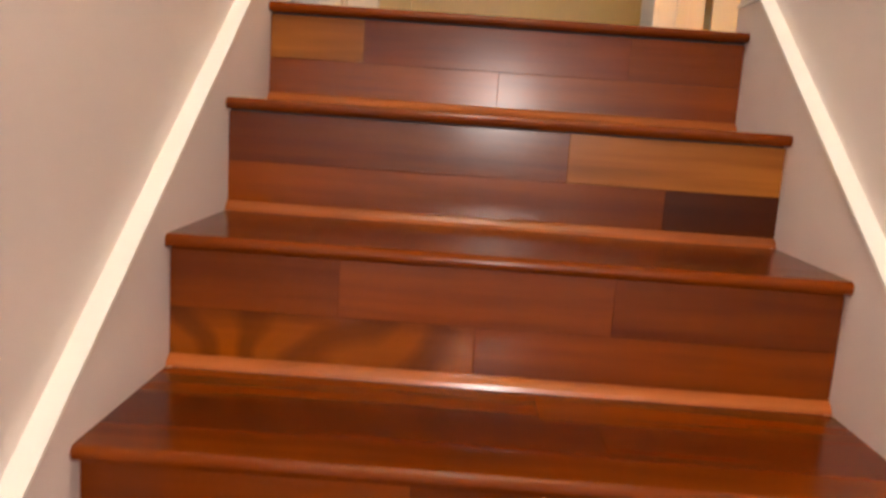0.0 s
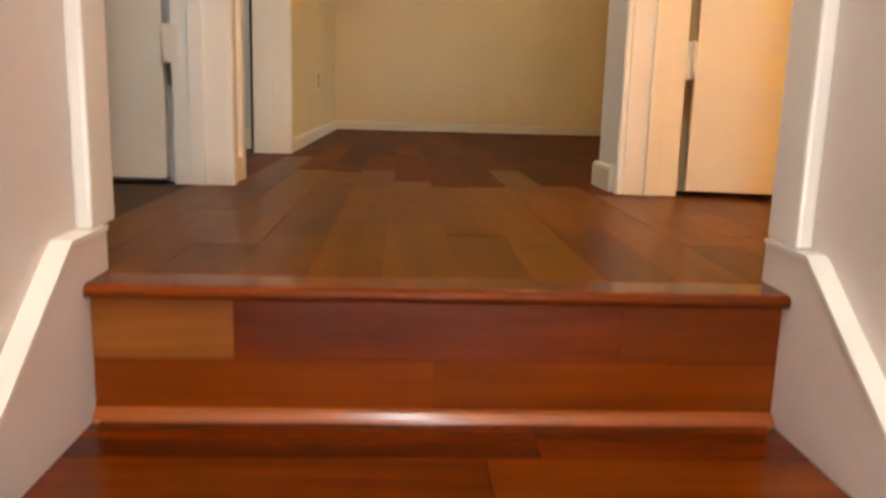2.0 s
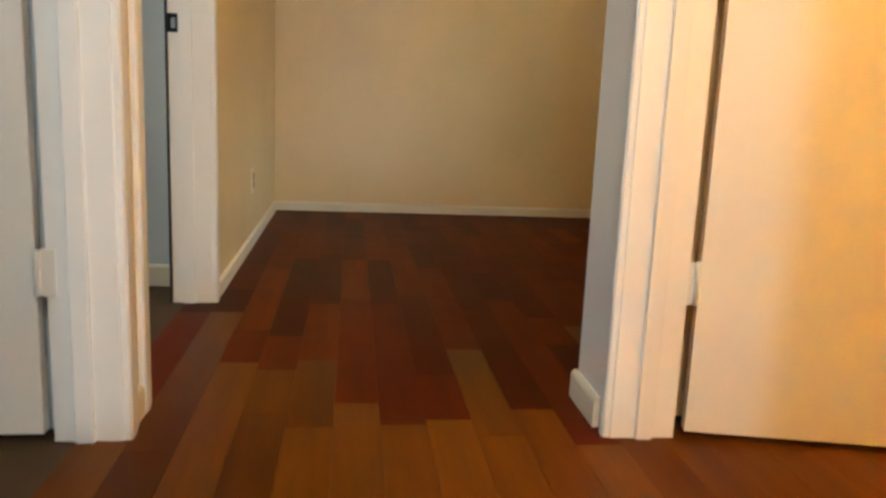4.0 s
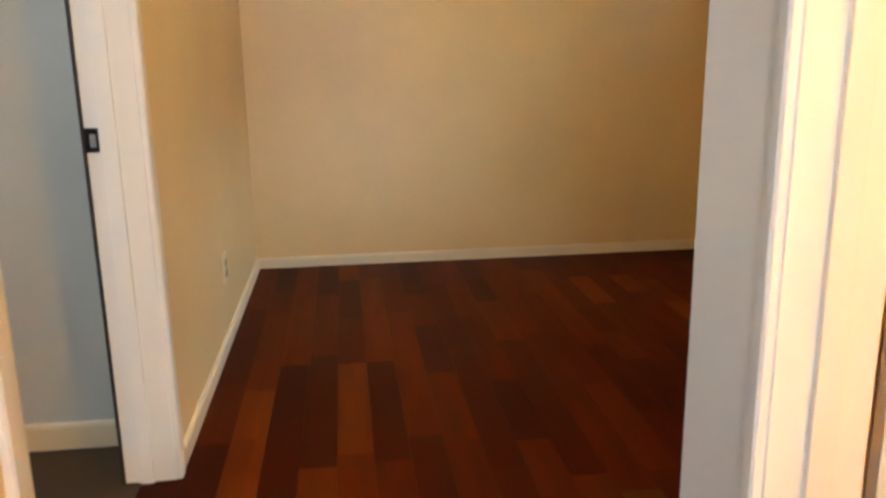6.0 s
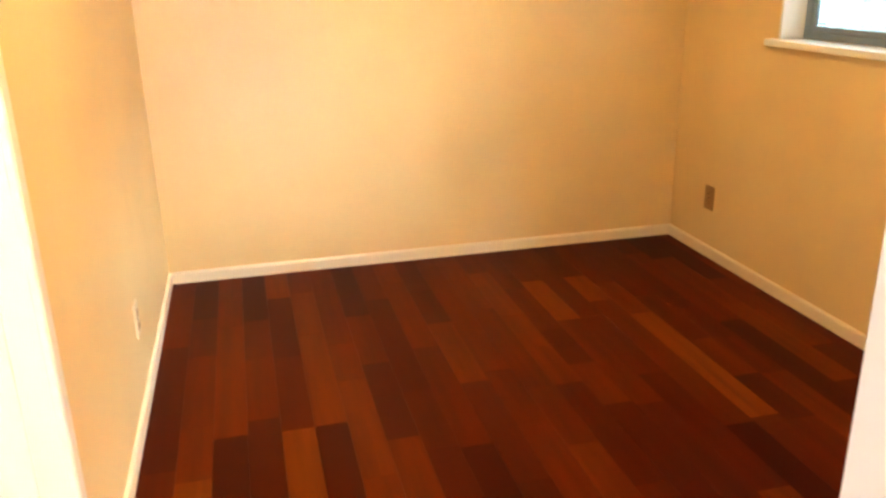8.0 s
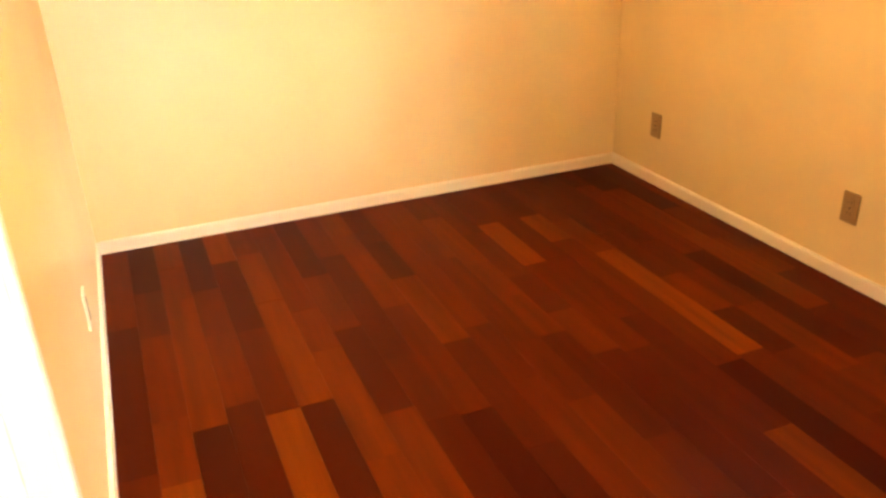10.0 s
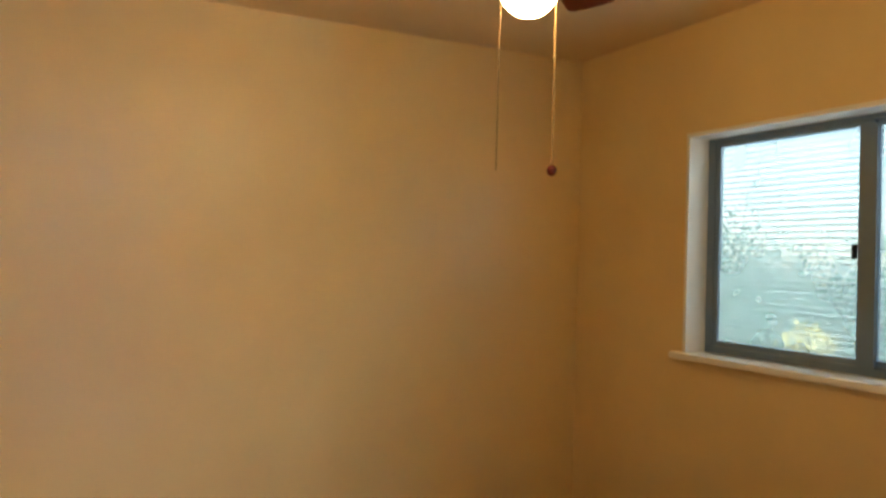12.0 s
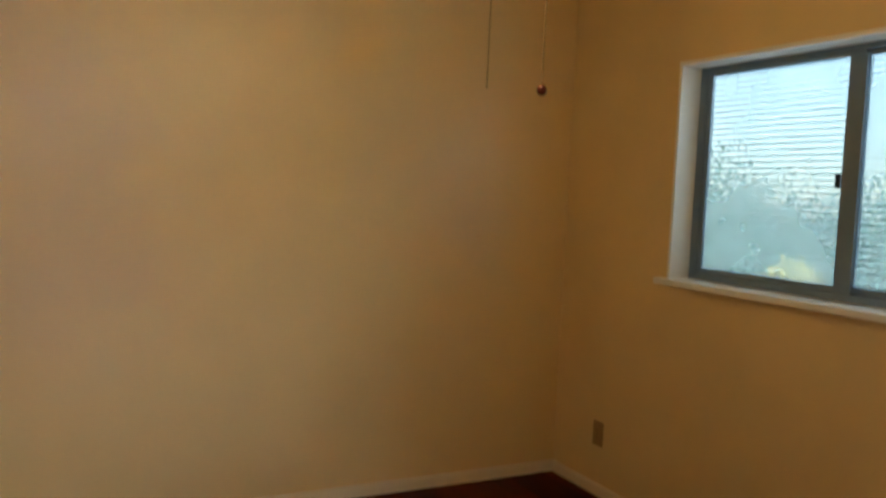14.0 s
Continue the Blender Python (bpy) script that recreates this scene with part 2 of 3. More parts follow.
def turned(name, profile, material, parent=None, at=(0, 0, 0), seg=32, label=""):
    """A body of revolution about z from (radius, z) pairs."""
    bm = bmesh.new()
    rings = []
    for r, z in profile:
        rings.append([bm.verts.new((at[0] + r * math.cos(2 * math.pi * k / seg), at[1] + r * math.sin(2 * math.pi * k / seg), at[2] + z)) for k in range(seg)])
    for a, b in zip(rings, rings[1:]):
        for k in range(seg):
            bm.faces.new((a[k], a[(k + 1) % seg], b[(k + 1) % seg], b[k]))
    bm.faces.new(rings[0][::-1])
    bm.faces.new(rings[-1])
    bmesh.ops.recalc_face_normals(bm, faces=bm.faces)
    return part(name, bm, material, parent, label, True)


def setting(ob, label=""):
    return tagged(ob, label, "", "", "structure")


def empty(name, x, y, z):
    ob = new(name)
    ob.matrix_world = pose(x, y, z)
    ob.empty_display_size = 0.1
    return ob


# ---- walls ----
def wall(name, boxes, material, label):
    return setting(slab(name, boxes, material), label)


LOW = -3.2
ST = HW + 0.024     # wall face behind the skirt boards
wall("wall_west_stair", [((-ST - 0.13, -4.6, LOW), (-ST, Y0 - 0.02, H))], M_STAIR, "pale pinkish painted stairwell wall")
wall("wall_east_stair", [((ST, -4.6, LOW), (ST + 0.13, Y0E - 0.02, H))], M_STAIR, "pale pinkish painted stairwell wall")
wall("wall_downstairs", [((-ST - 0.13, -4.72, LOW), (ST + 0.13, -4.6, H))], M_STAIR, "plain pale wall below the stairs")
wall("wall_hall_west", [((XWO, YJ + 0.018, 0), (XW, YS - 0.018, H)), ((XWO, Y0 - 0.02, HEAD + 0.02), (XW, YJ + 0.018, H)), ((XWO, YS - 0.018, HEAD + 0.02), (XW, YC + 0.018, H)),
                        ((XWO, YC + 0.018, 0), (XW, YF, H))], M_ROOM, "cream painted hall wall with two doorways")
wall("wall_hall_east", [((XE, YJ + 0.018, 0), (XEO, YR - 0.12, H)), ((XE, Y0 - 0.02, HEAD + 0.02), (XEO, YJ + 0.018, H))], M_ROOM, "cream painted wall end beside a doorway")
wall("wall_bedroom_south", [((XE, YR - 0.12, 0), (XR, YR, H))], M_ROOM, "cream painted bedroom wall")
wall("wall_bedroom_north", [((XWO, YF, 0), (XR + WALL_T + 0.01, YF + 0.12, H))], M_ROOM, "smooth cream painted bedroom wall")


def holed_wall(x0, x1, y0, y1, z0, z1, hole):
    """A wall of constant x with one rectangular opening (ya, yb, za, zb), in one piece."""
    ya, yb, za, zb = hole
    bm = bmesh.new()
    rings = [[[bm.verts.new((x, y, z)) for y, z in c] for c in (((y0, z0), (y1, z0), (y1, z1), (y0, z1)), ((ya, za), (yb, za), (yb, zb), (ya, zb)))] for x in (x0, x1)]
    for k in range(4):
        n = (k + 1) % 4
        for o, i2 in rings:
            bm.faces.new((o[k], o[n], i2[n], i2[k]))
        for q in (0, 1):
            bm.faces.new((rings[0][q][k], rings[0][q][n], rings[1][q][n], rings[1][q][k]))
    bmesh.ops.recalc_face_normals(bm, faces=bm.faces)
    return bm


setting(part("wall_bedroom_east", holed_wall(XR, XR + WALL_T, YR - 0.12, YF, 0, H, (W0 - 0.03, W1 + 0.014, Z0 - 0.026, Z1 + 0.016)), M_ROOM), "cream painted wall with a window")
wall("wall_west_rooms", [((-2.62, -1.0, 0), (-2.5, 2.56, H)), ((-2.5, 2.44, 0), (XWO, 2.56, H)), ((-2.5, YJ + 0.065, 0), (XWO, YJ + 0.165, H)), ((-2.5, -1.0, 0), (-ST - 0.13, -0.88, H))],
     M_COOL, "pale grey walls of the side rooms")
wall("wall_east_room", [((XR, -1.0, 0), (XR + 0.12, YR - 0.12, H)), ((ST + 0.13, -1.0, 0), (XR, -0.88, H))], M_ROOM, "plain cream walls of the side room")
setting(slab("ceiling", [((-2.62, -4.72, H), (XR + WALL_T + 0.01, YF + 0.12, H + 0.1))], M_CEIL), "dull cream painted ceiling")
setting(slab("floor_downstairs", [((-ST - 0.13, -4.72, LOW - 0.1), (ST + 0.13, 0, LOW))], M_TILE), "dark floor below the stairs")

floor = setting(slab("floor", [((XWO + 0.04, 0.03, -0.16), (XR, YF, -0.012)), ((ST + 0.13, -0.88, -0.16), (XR, 0.03, -0.012))], M_SLOT), "red brown hardwood plank floor")
setting(slab("floor_west_rooms", [((-2.5, -0.88, -0.16), (XWO + 0.038, 2.44, -0.003))], M_TILE), "dark brown floor of the side rooms")


def baseboard(name, x0, y0, x1, y1, side, h=0.055, d=0.013):
    """A board with a rounded top, from one floor point to another; side: the way it stands out from the wall."""
    prof = [(0, 0), (d, 0), (d, h - 0.012), (d * 0.8, h - 0.004), (d * 0.4, h), (0, h)]
    if x0 == x1:
        ob = prism(name, [(x0 + side * u, v) for u, v in prof], "y", y0, y1, M_BASE)
    else:
        ob = prism(name, [(y0 + side * u, v) for u, v in prof], "x", x0, x1, M_BASE)
    return setting(ob, "low cream painted baseboard")


baseboard("baseboard", XW + 0.013, YF, XR - 0.013, YF, -1)
baseboard("baseboard", XW, YC + 0.08, XW, YF, 1)
baseboard("baseboard", XR, YR, XR, YF, -1)
baseboard("baseboard", XE + 0.013, YR, XR - 0.013, YR, 1)
baseboard("baseboard", XW, YJ + 0.072, XW, YS - 0.072, 1, 0.07)
setting(slab("trim", [((XE - 0.012, YJ + 0.05, 0), (XE, YR + 0.004, H - 0.3))], M_TRIM, None, "", 0.002), "wide white painted board on the wall end")
baseboard("baseboard", XE - 0.012, YJ + 0.06, XE - 0.012, YR + 0.013, -1, 0.07, 0.016)
baseboard("baseboard", -2.5, 2.44, XWO, 2.44, -1, 0.08)


# ---- door frames ----
def casing_v(x, side, y0, y1, parent, z0=0.0):
    """Upright casing with a stepped face on a hall wall."""
    w = y1 - y0
    prof = [(x, y0), (x + side * 0.012, y0), (x + side * 0.016, y0 + 0.006), (x + side * 0.016, y0 + w * 0.55), (x + side * 0.012, y0 + w * 0.62),
            (x + side * 0.012, y1 - 0.004), (x + side * 0.009, y1), (x, y1)]
    return prism("casing", prof, "z", z0, HEAD + 0.06, M_TRIM, parent)


def doorway(name, xi, xo, ya, yb, label, cas_near=True, far_w=0.072):
    """Frame of a doorway in a hall wall: xi the hall face, xo the far face, ya and yb the jambs."""
    side = 1 if xi > xo else -1
    root = setting(empty(name, (xi + xo) / 2, (ya + yb) / 2, 0), label)
    inv = pose(*root.matrix_world.translation).inverted()
    lo, hi = min(xi, xo), max(xi, xo)
    made = [slab("jamb", [((lo, yb, 0), (hi, yb + 0.018, HEAD))], M_TRIM, None, "", 0.0015),
            slab("jamb", [((lo, ya - 0.018, 0), (hi, ya, HEAD))], M_TRIM, None, "", 0.0015),
            slab("head_jamb", [((lo, ya - 0.018, HEAD), (hi, yb + 0.018, HEAD + 0.02))], M_TRIM)]
    s0, s1 = sorted((xi - side * 0.055, xi - side * 0.092))
    made.append(slab("door_stop", [((s0, yb - 0.011, 0), (s1, yb, HEAD))], M_TRIM, None, "", 0.002))
    made.append(slab("door_stop", [((s0, ya, 0), (s1, ya + 0.011, HEAD))], M_TRIM, None, "", 0.002))
    made.append(casing_v(xi, side, yb + 0.005, yb + far_w, None))
    if cas_near:
        made.append(casing_v(xi, side, ya - 0.072, ya - 0.005, None))
    else:
        x0, x1 = sorted((-side * ST, -side * (HW + 0.001)))
        made.append(slab("casing", [((x0, ya - 0.085, 0.062), (x1, ya + 0.002, HEAD + 0.06))], M_TRIM, None, "", 0.006))
        x0, x1 = sorted((-side * (ST + 0.001), xi))
        made.append(slab("jamb", [((x0, ya - 0.019, 0), (x1, ya - 0.001, HEAD))], M_TRIM, None, "", 0.001))
    x0, x1 = sorted((xi, xi + side * 0.016))
    made.append(slab("head_casing", [((x0, ya - 0.072, HEAD + 0.06), (x1, yb + 0.072, HEAD + 0.12))], M_TRIM, None, "", 0.002))
    for ob in made:
        ob.parent = root
        ob.matrix_parent_inverse = inv
    return root


doorway("door_frame_1", XW + 0.005, XWO, Y0, YJ, "white painted wooden frame of an open side doorway", False)
doorway("door_frame_2", XE - 0.005, XEO, Y0E, YJ, "white painted wooden frame of an open side doorway", False, 0.046)
d3 = doorway("door_frame_3", XW, XWO, YS, YC, "white painted wooden frame with a black strike plate")


def child(ob, root):
    ob.parent = root
    ob.matrix_parent_inverse = root.matrix_basis.inverted()
    return ob


# shade line at the jamb's edge, built as a thin dark strip
child(slab('weather_strip', [((XWO - 0.008, YC - 0.004, 0), (XWO - 0.0005, YC + 0.03, HEAD))], M_SLOT, None, 'dark strip put in for the shade along the jamb edge'), d3)
sp = child(slab("strike_plate", [((-0.65, YC - 0.0035, 0.886), (-0.61, YC, 0.944))], M_BLACK, None, "black strike plate", 0.001), d3)
child(slab("strike_hole", [((-0.63, YC - 0.0045, 0.898), (-0.616, YC - 0.0034, 0.93))], M_STEEL, sp, "bright strike opening"), sp)
sp.children[0].matrix_parent_inverse = Matrix.Identity(4)


def open_door(x_hinge, way, label, swing=0.0):
    """A flush door swung back square to the hall, hinge edge at x_hinge, reaching along way."""
    root = tagged(empty("interior_door", x_hinge, YJ, 0), label, "door")
    x0, x1 = sorted((x_hinge + way * 0.006, x_hinge + way * 0.766))
    child(slab("leaf", [((x0, YJ + 0.004, 0.014), (x1, YJ + 0.039, HEAD - 0.004))], M_DOOR, None, "", 0.002), root)
    for z in (0.305, 1.0, 1.75):
        a, b = sorted((x_hinge - way * 0.034, x_hinge - way * 0.003))
        hinge = child(slab("hinge", [((a, YJ - 0.0025, z), (b, YJ, z + 0.095))], M_HINGE, None, "white painted hinge", 0.0006), root)
        k = turned("knuckle", [(0.004, 0), (0.0068, 0.002), (0.0068, 0.093), (0.004, 0.095)], M_HINGE, None, (x_hinge, YJ - 0.006, z), 12)
        k.parent = hinge
    root.rotation_euler = (0, 0, radians(swing))
    return root


open_door(-0.657, -1, "open flush white door beside the west doorway")
open_door(0.686, 1, "open flush cream door beside the east doorway", -12)

# ---- skirt boards along the stair ----
KY, SL = -0.03, 0.728
top = [(-4.2, 0.055 + (-4.2 - KY) * SL), (KY, 0.055), (Y0E - 0.001, 0.055), (Y0E - 0.001, -0.02), (0.0, -0.25), (-4.2, -0.25 - 4.2 * 0.70)]
for s, nm in ((-1, "skirt_board"), (1, "skirt_board")):
    a, b = sorted((s * HW, s * ST))
    setting(prism(nm, top, "x", a, b, M_STAIR), "painted skirt board following the stair")
    # thin white cap: highlight of the board's lit top edge, put into the colour
    cap = [(-4.2, 0.0555 + (-4.2 - KY) * SL), (KY, 0.0555), (Y0E - 0.001, 0.0555), (Y0E - 0.001, 0.062), (KY, 0.062), (-4.2, 0.062 + (-4.2 - KY) * SL)]
    setting(prism("trim", cap, "x", a - 0.003 * (s > 0), b + 0.003 * (s < 0), M_TRIM), "white cap coloured as the lit top edge of the skirt board")

# ---- window ----
win = setting(empty("window_1", XR, (W0 + W1) / 2, Z0), "grey aluminium sliding window with a white sill")


def wpart(name, boxes, material, label="", bevel=0.0, parent=win):
    ob = slab(name, boxes, material, None, label, bevel)
    ob.parent = parent
    ob.matrix_parent_inverse = win.matrix_basis.inverted() if parent is win else Matrix.Identity(4)
    return ob


WX = XR + 0.104
wpart("window_sill", [((XR - 0.04, W0 - 0.08, Z0 - 0.026), (XR, W1 + 0.055, Z0)), ((XR, W0 - 0.03, Z0 - 0.026), (XR + WALL_T + 0.02, W1 + 0.014, Z0))], M_TRIM, "white painted sill", 0.003)
wpart("sill_apron", [((XR - 0.006, W0 - 0.03, Z0 - 0.06), (XR, W1 + 0.03, Z0 - 0.0265))], M_ROOM, "", 0.002)
wpart("reveal_lining", [((XR - 0.003, W1 - 0.002, Z0), (WX, W1 + 0.014, Z1))], M_TRIM, "", 0.001)
wpart("reveal_lining", [((XR - 0.004, W0 - 0.03, Z0), (WX, W0 + 0.012, Z1))], M_TRIM, "", 0.001)
wpart("head_lining", [((XR - 0.004, W0 - 0.03, Z1 - 0.002), (WX, W1 + 0.014, Z1 + 0.016))], M_TRIM, "", 0.001)
YM = 2.92
frame_boxes = [((WX, W1 - 0.04, Z0), (WX + 0.026, W1, Z1)), ((WX, W0, Z0), (WX + 0.05, W0 + 0.055, Z1)),
               ((WX, W0 + 0.055, Z0), (WX + 0.05, W1 - 0.04, Z0 + 0.03)), ((WX, W0 + 0.055, Z1 - 0.02), (WX + 0.05, W1 - 0.04, Z1))]
wpart("window_frame", frame_boxes, M_ALU, "", 0.003)
for ya, yb, dx in ((YM - 0.005, W1 - 0.041, 0.004), (W0 + 0.056, YM + 0.012, 0.026)):
    sash = wpart("sash", [((WX + dx, ya, Z0 + 0.031), (WX + dx + 0.02, ya + 0.05, Z1 - 0.021)), ((WX + dx, yb - 0.022, Z0 + 0.031), (WX + dx + 0.02, yb, Z1 - 0.021)),
                          ((WX + dx, ya + 0.05, Z0 + 0.031), (WX + dx + 0.02, yb - 0.022, Z0 + 0.052)), ((WX + dx, ya + 0.05, Z1 - 0.038), (WX + dx + 0.02, yb - 0.022, Z1 - 0.021))], M_ALU, "", 0.002)
    pane = wpart("pane", [((WX + dx + 0.008, ya + 0.045, Z0 + 0.045), (WX + dx + 0.012, yb - 0.018, Z1 - 0.034))], M_GLASS, "hazy glass pane", 0, sash)
    pane.visible_shadow = False
wpart("mullion", [((WX - 0.004, YM - 0.022, Z0 + 0.03), (WX + 0.003, YM + 0.045, Z1 - 0.035))], M_ALU, "", 0.002)
wpart("latch", [((WX - 0.014, YM + 0.046, 1.465), (WX - 0.001, YM + 0.062, 1.515))], M_BLACK, "small black latch", 0.003)

blind = tagged(empty("window_blind", WX + 0.062, (W0 + W1) / 2, Z1), "off white horizontal mini blind hung in the window", "blind")
slat_me = None
n_slat = 36
for i in range(n_slat):
    z = Z1 - 0.02 - i * (Z1 - Z0 - 0.05) / n_slat
    if slat_me is None:
        s = slab("slat", [((-0.010, -(W1 - W0) / 2 + 0.02, -0.0009), (0.010, (W1 - W0) / 2 - 0.02, 0.0009))], M_SLAT)
        slat_me = s.data
    else:
        s = new("slat", slat_me)
    s.parent = blind
    s.location = (0, 0, z - Z1)
    s.rotation_euler = (0, radians(10), 0)
for y in (-0.55, 0.0, 0.55):
    bm = bmesh.new()
    add_box(bm, (-0.0006, y - 0.0006, -(Z1 - Z0 - 0.03)), (0.0006, y + 0.0006, 0))
    part("cord", bm, M_SLAT, blind)
slab("head_rail", [((-0.014, -(W1 - W0) / 2 + 0.01, -0.014), (0.014, (W1 - W0) / 2 - 0.01, 0.0))], M_SLAT, blind)


# ---- wall outlets ----
def outlet(x, y, z, way, label, plate=M_IVORY):
    """A duplex outlet on a wall of constant x, facing way."""
    root = tagged(empty("wall_outlet", x, y, z), label, "electrical outlet")
    root.rotation_euler = (0, 0, 0 if way > 0 else math.pi)
    slab("cover_plate", [((0, -0.036, -0.058), (0.006, 0.036, 0.058))], plate, root, "", 0.002)
    for dz in (-0.021, 0.021):
        so = slab("socket", [((0.006, -0.016, dz - 0.014), (0.009, 0.016, dz + 0.014))], M_IVORY, root, "", 0.0012)
        slab("slot", [((0.0088, -0.008, dz - 0.004), (0.0094, -0.006, dz + 0.006)), ((0.0088, 0.006, dz - 0.004), (0.0094, 0.008, dz + 0.006))], M_SLOT, so)
    bm = bmesh.new()
    bmesh.ops.create_cone(bm, cap_ends=True, segments=10, radius1=0.0035, radius2=0.003, depth=0.002, matrix=Matrix.Translation((0.007, 0, 0)) @ Matrix.Rotation(math.pi / 2, 4, "Y"))
    part("screw", bm, M_SLOT, root)
    return tagged(root, "", "", "wall outlets of the bedroom")


outlet(XR, 4.065, 0.292, -1, "tan duplex outlet low on the window wall near the corner")
outlet(XR, 2.905, 0.286, -1, "tan duplex outlet low on the wall beneath the window")
outlet(XW, 3.298, 0.3, 1, "cream painted duplex outlet low on the long bare wall", M_BASE)

# ---- ceiling fan ----
FX, FY, FZ = 0.638, 2.65, 2.03
fan = tagged(empty("ceiling_fan", FX, FY, H), "dark cherry ceiling fan with a lit globe and two pull chains", "ceiling fan")
turned("canopy", [(0.075, 0.0), (0.078, -0.02), (0.06, -0.045), (0.02, -0.055)][::-1], M_MOTOR, fan)
turned("motor_housing", [(0.03, -0.05), (0.1, -0.065), (0.125, -0.09), (0.125, -0.15), (0.1, -0.175), (0.06, -0.185)], M_MOTOR, fan)
turned("light_fitter", [(0.05, -0.185), (0.055, -0.23), (0.05, -0.25), (0.045, -0.285), (0.03, -0.295)], M_MOTOR, fan)
g_prof = [(0.067 * math.sin(math.pi * (0.02 + 0.84 * k / 20)), -0.067 * math.cos(math.pi * (0.02 + 0.84 * k / 20)) + FZ - H) for k in range(21)]
turned("globe", g_prof, M_GLOBE, fan, label="lit round opal glass globe")
BLADE_Z = -0.22


def blade_outline():
    pts = [(0.17, -0.04), (0.3, -0.055), (0.56, -0.07), (0.675, -0.072), (0.694, -0.06), (0.702, -0.03), (0.702, 0.03), (0.694, 0.06), (0.675, 0.072), (0.56, 0.07), (0.3, 0.055), (0.17, 0.04)]
    return pts


blade_me = iron_me = None
for k in range(5):
    a = radians(42 + 72 * k)
    if blade_me is None:
        bl = prism("blade", blade_outline(), "z", -0.004, 0.004, M_BLADE, fan, "dark cherry wooden blade")
        iron = prism("blade_iron", [(0.1, -0.018), (0.15, -0.012), (0.2, -0.03), (0.24, -0.02), (0.25, 0), (0.24, 0.02), (0.2, 0.03), (0.15, 0.012), (0.1, 0.018)], "z", -0.0035, 0.0, M_MOTOR, bl)
        blade_me, iron_me = bl.data, iron.data
    else:
        bl, iron = new("blade", blade_me), new("blade_iron", iron_me)
        bl.parent, iron.parent = fan, bl
        bl["label"] = "dark cherry wooden blade"
    bl.matrix_basis = Matrix.Rotation(a, 4, "Z") @ Matrix.Translation((0, 0, BLADE_Z)) @ Matrix.Rotation(radians(-10), 4, "X")
    iron.location = (0, 0, -0.0046)


def chain(x, y, z0, z1, knob):
    bm = bmesh.new()
    n = int((z0 - z1) / 0.006)
    for i in range(n):
        bmesh.ops.create_icosphere(bm, subdivisions=1, radius=0.0026, matrix=Matrix.Translation((x, y, z0 - i * 0.006)))
    c = part("pull_chain", bm, M_BRASS, fan, "thin beaded pull chain", True)
    if knob:
        turned("pull_knob", [(0.003, 0.012), (0.009, 0.008), (0.012, 0.0), (0.010, -0.008), (0.004, -0.013)][::-1], M_BLADE, c, (x, y, z1), 16, "dark wooden pull knob")


chain(-0.072, 0.0, -0.27, 1.615 - H, False)
chain(0.072, 0.0, -0.27, 1.63 - H, True)

# ---- outdoors ----
setting(slab("ground", [((-400, -400, -3.5), (400, 400, -3.35))], M_EARTH), "dry grass around the house")


def tree(x, y, height, spread, leaves, leaf, label, seed):
    rnd = random.Random(seed)
    root = tagged(empty("tree" if height > 2.5 else "shrub", x, y, -3.35), label, "tree" if height > 2.5 else "shrub")
    bm = bmesh.new()
    th = height * 0.55

    def limb(p, q, r0, r1):
        d = q - p
        m = Matrix.Translation((p + q) / 2) @ d.to_track_quat("Z", "Y").to_matrix().to_4x4()
        bmesh.ops.create_cone(bm, cap_ends=True, segments=8, radius1=r0, radius2=r1, depth=d.length, matrix=m)
    limb(Vector((0, 0, 0)), Vector((0.1, 0, th)), height * 0.03, height * 0.018)
    tips = []
    for k in range(11):
        a = rnd.uniform(0, 6.28)
        h0 = th * rnd.uniform(0.35, 1)
        q = Vector((math.cos(a) * spread * rnd.uniform(0.45, 0.95), math.sin(a) * spread * rnd.uniform(0.45, 0.95), h0 + height * rnd.uniform(0.12, 0.42)))
        limb(Vector((0.05, 0, h0)), q, height * 0.011, height * 0.003)
        tips += [q, q.lerp(Vector((0, 0, h0)), 0.4)]
    part("trunk", bm, M_BARK, root)
    verts, faces = [], []
    for k in range(leaves):
        c = rnd.choice(tips) + Vector((rnd.gauss(0, 1), rnd.gauss(0, 1), rnd.gauss(0, 0.8))) * spread * 0.19
        e = Euler([rnd.uniform(0, 6.28) for _ in range(3)]).to_matrix()
        s = rnd.uniform(0.04, 0.075)
        i = len(verts)
        verts += [c + e @ Vector(v) * s for v in ((-1, 0, 0), (0, -0.45, 0.1), (1, 0, 0), (0, 0.45, 0.1))]
        faces.append((i, i + 1, i + 2, i + 3))
    me = bpy.data.meshes.new("crown")
    me.from_pydata(verts, [], faces)
    me.materials.append(leaf)
    crown = new("crown", me)
    crown.parent = root
    return root


tree(9.5, 8.6, 5.6, 2.3, 14000, M_LEAF, "dense blue green leafy tree behind the house", 1)
tree(12.5, 7.2, 7.4, 2.4, 6500, M_LEAF, "tall blue green leafy tree with open gaps", 2)
tree(8.2, 10.6, 5.3, 2.1, 14000, M_LEAF, "dense blue green leafy tree behind the house", 3)
tree(14.5, 12.5, 6.2, 3.0, 5000, M_LEAF, "tall blue green leafy tree with open gaps", 4)
tree(16.0, 9.0, 6.8, 3.0, 5000, M_LEAF, "tall blue green leafy tree with open gaps", 6)
tree(7.0, 7.2, 5.05, 0.42, 5000, M_LEAF2, "sunlit yellow green bush beside the trees", 5)

fence = tagged(empty("fence", 11.0, 5.5, -3.35), "weathered pale board fence behind the house", "fence")
board_me = None
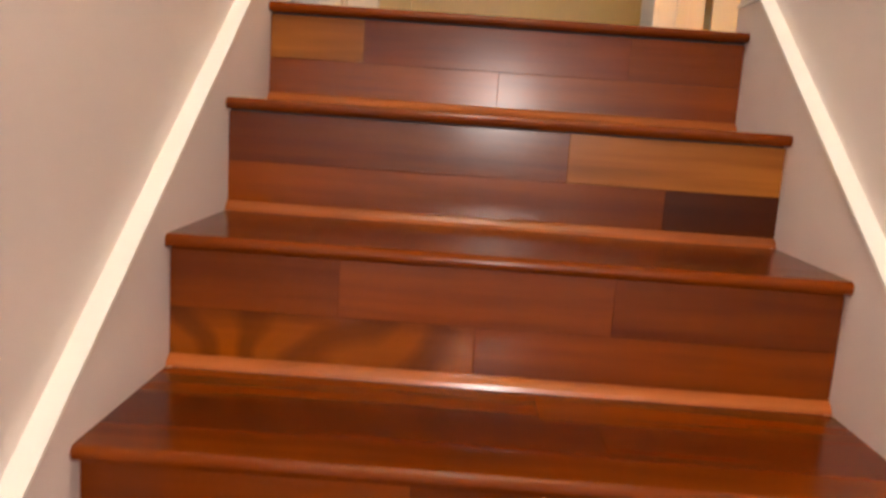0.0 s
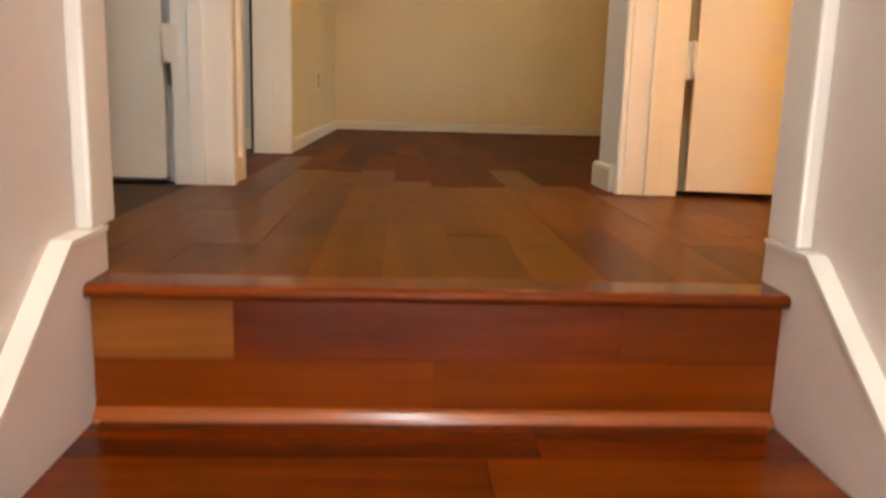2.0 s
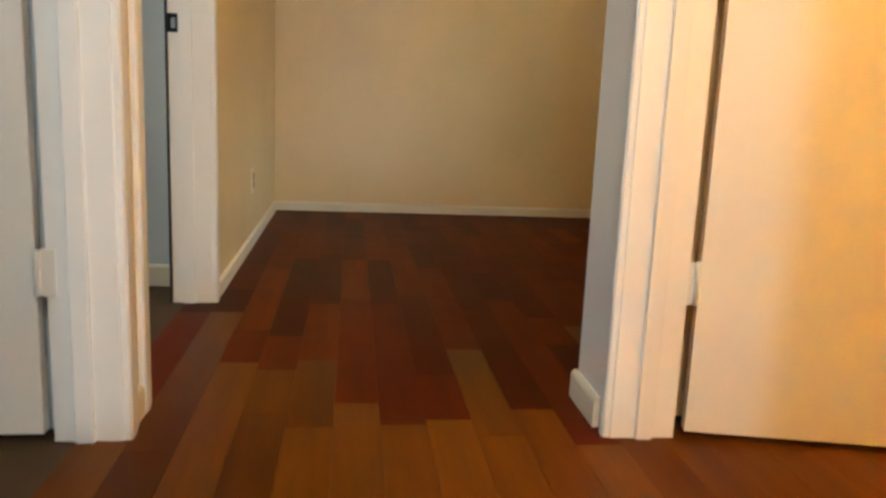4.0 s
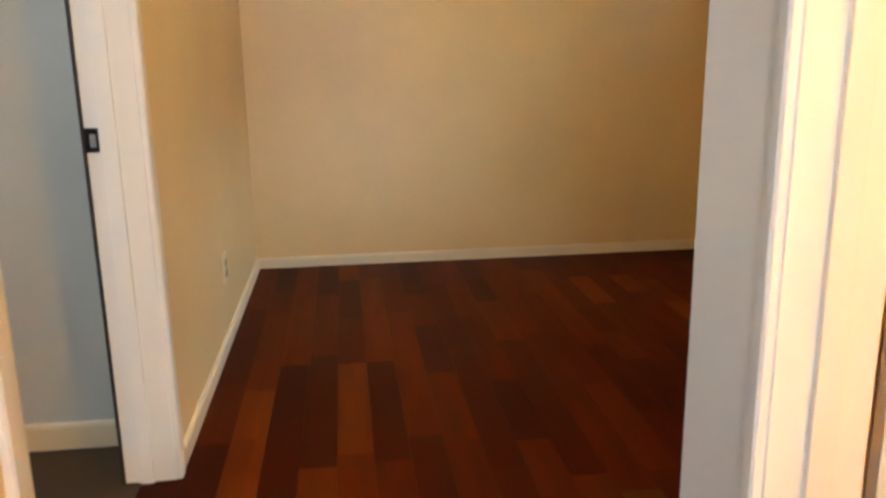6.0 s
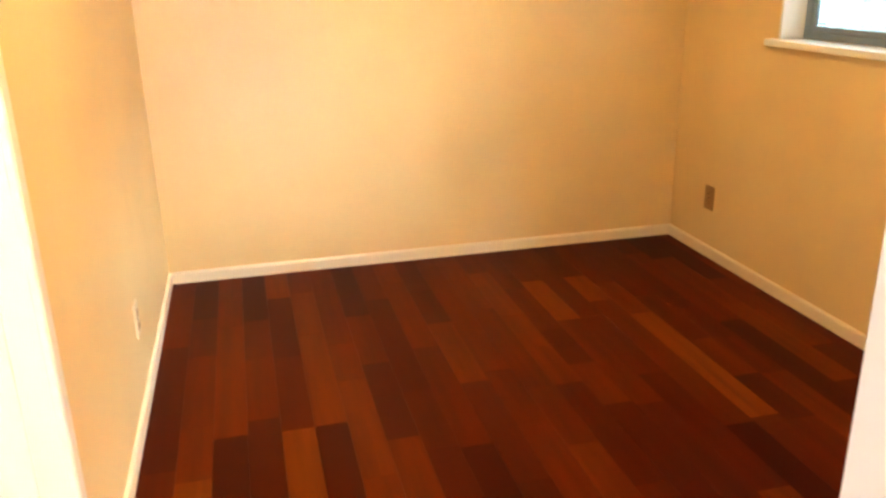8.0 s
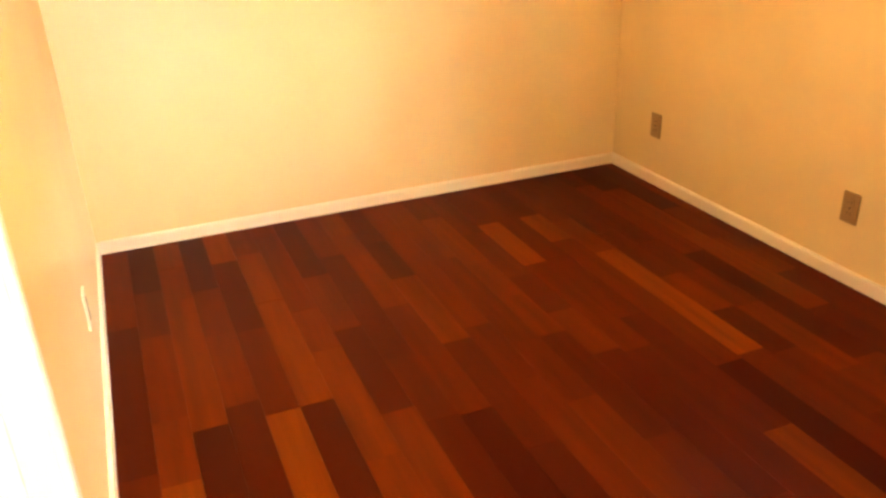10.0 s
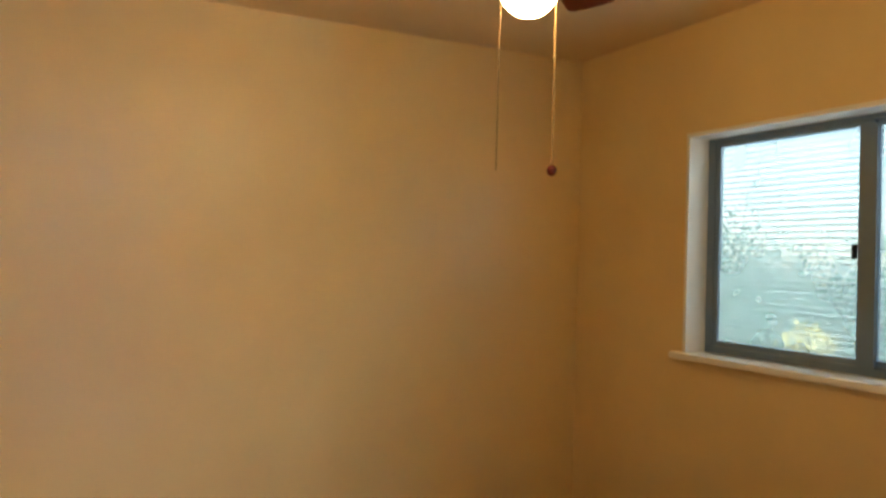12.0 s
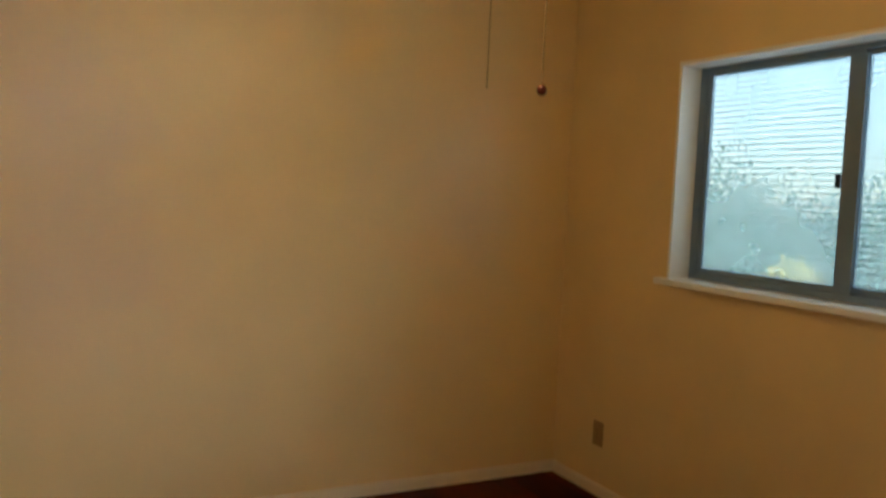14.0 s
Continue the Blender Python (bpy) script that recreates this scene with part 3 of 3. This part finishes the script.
for i in range(40):
    if board_me is None:
        bd = slab("board", [((-0.01, -0.07, 0), (0.01, 0.07, 1.9))], M_FENCE, fence)
        board_me = bd.data
    else:
        bd = new("board", board_me)
        bd.parent = fence
    bd.location = (0, -3.2 + i * 0.16, 0)
slab("rail", [((0.01, -3.3, 0.4), (0.05, 3.2, 0.48)), ((0.01, -3.3, 1.4), (0.05, 3.2, 1.48))], M_FENCE, fence)

# ---- the stair, step by step ----
stair = setting(empty("stairs", 0, 0, 0), "steep straight stair clad in glossy reddish hardwood boards")
D, RD, MD, LT, BR, SW, TR = M_R_DARK, M_R_RED, M_R_MID, M_R_LIGHT, M_R_BROWN, M_R_SWIRL, M_TREAD
# boards of the risers: upper row, lower row, as (end of the board along x, material)
RISERS = [
    ([(-0.275, LT), (0.24, RD), (HW, BR)], [(-0.01, MD), (HW, MD)]),
    ([(0.105, BR), (HW, LT)], [(0.27, MD), (HW, D)]),
    ([(-0.225, BR), (0.15, MD), (HW, BR)], [(-0.035, SW), (HW, MD)]),
    ([(-0.1, MD), (HW, BR)], [(0.2, BR), (HW, MD)]),
    ([(0.1, BR), (HW, MD)], [(-0.2, MD), (HW, D)]),
]


def board(lo, hi, material, parent, bevel=0.0005):
    c = [(a + b) / 2 for a, b in zip(lo, hi)]
    ob = slab("board", [([a - m for a, m in zip(lo, c)], [b - m for b, m in zip(hi, c)])], material, parent, "", bevel)
    ob.location = c
    return ob


for i in range(14):
    z1, z0 = -RISE * i, -RISE * (i + 1)
    ye = -RUN * i                     # nosing front
    step = slab("step", [((-HW, ye + 0.032, z0 - 0.02), (HW, ye + RUN + (0.03 if i else -0.2), z1 - 0.014))], M_SLOT, stair)
    for row, boards in enumerate(RISERS[i % 5]):
        x = -HW
        zt, zb = (z1 - 0.022, z1 - 0.103) if row == 0 else (z1 - 0.1033, z0 + 0.0)
        for xe, material in boards:
            board((x + 0.0001, ye + 0.022, zb), (xe - 0.0001, ye + 0.033, zt), material, step)
            x = xe
    # rounded nosing
    r = 0.0095
    prof = [(ye + 0.07, z1), (ye + r, z1)] + [(ye + r - r * math.sin(radians(q)), z1 - r + r * math.cos(radians(q))) for q in (20, 45, 70, 90, 110, 135, 160)] + [(ye + r, z1 - 2 * r), (ye + 0.07, z1 - 2 * r)]
    prism("nosing", prof, "x", -HW, HW, M_NOSE, step)
    # cove strip at the foot of the riser
    prism("cove_strip", [(ye + 0.0225, z0), (ye + 0.008, z0), (ye + 0.0095, z0 + 0.006), (ye + 0.015, z0 + 0.012), (ye + 0.0225, z0 + 0.016)], "x", -HW, HW, M_COVE, step)
    if i:
        cuts = [(-0.15, 0.25), (0.05,), (-0.25, 0.18), (0.12,)]
        y = ye + 0.071
        for row in range(2):
            yn = min(y + 0.1, ye + RUN + 0.02)
            xs = [-HW, *cuts[(i + 2 * row) % 4], HW]
            for a, b in zip(xs, xs[1:]):
                board((a + 0.0001, y, z1 - 0.013), (b - 0.0002, yn - 0.0003, z1), [TR, BR, TR, TR][(i * 3 + row * 2 + int(a * 50)) % 4], step)
            y = yn

# ---- floor planks ----
rnd = random.Random(11)
plank_mesh = {}
PW = 0.104


def plank(x, y0, y1, material):
    L = round(y1 - y0, 2)
    key = (L, material.name)
    if key not in plank_mesh:
        bm = bmesh.new()
        add_box(bm, (-PW / 2 + 0.0001, -L / 2 + 0.0001, -0.012), (PW / 2 - 0.0001, L / 2 - 0.0001, 0), 0.0004, 1)
        me = bpy.data.meshes.new("plank")
        bm.to_mesh(me)
        bm.free()
        me.materials.append(material)
        plank_mesh[key] = me
    ob = new("plank", plank_mesh[key])
    ob.parent = floor
    ob.location = ((x + PW / 2), y0 + L / 2, rnd.uniform(-0.0004, 0.0004))


def lay(x, y0, y1):
    y, first = y0, True
    while y < y1 - 0.005:
        L = rnd.choice((0.3, 0.36, 0.45, 0.52, 0.6, 0.7, 0.85))
        if first:
            L, first = L * rnd.uniform(0.4, 1), False
        L = round(L, 2)
        if y1 - (y + L) < 0.2:
            L = round(y1 - y, 2)
        # one wood throughout: planks nearer the stair more often get the landing-light tones
        plank(x, y, y + L, M_FLOOR_LIT if rnd.random() < (1.9 - y) / 1.6 else M_FLOOR)
        y += L


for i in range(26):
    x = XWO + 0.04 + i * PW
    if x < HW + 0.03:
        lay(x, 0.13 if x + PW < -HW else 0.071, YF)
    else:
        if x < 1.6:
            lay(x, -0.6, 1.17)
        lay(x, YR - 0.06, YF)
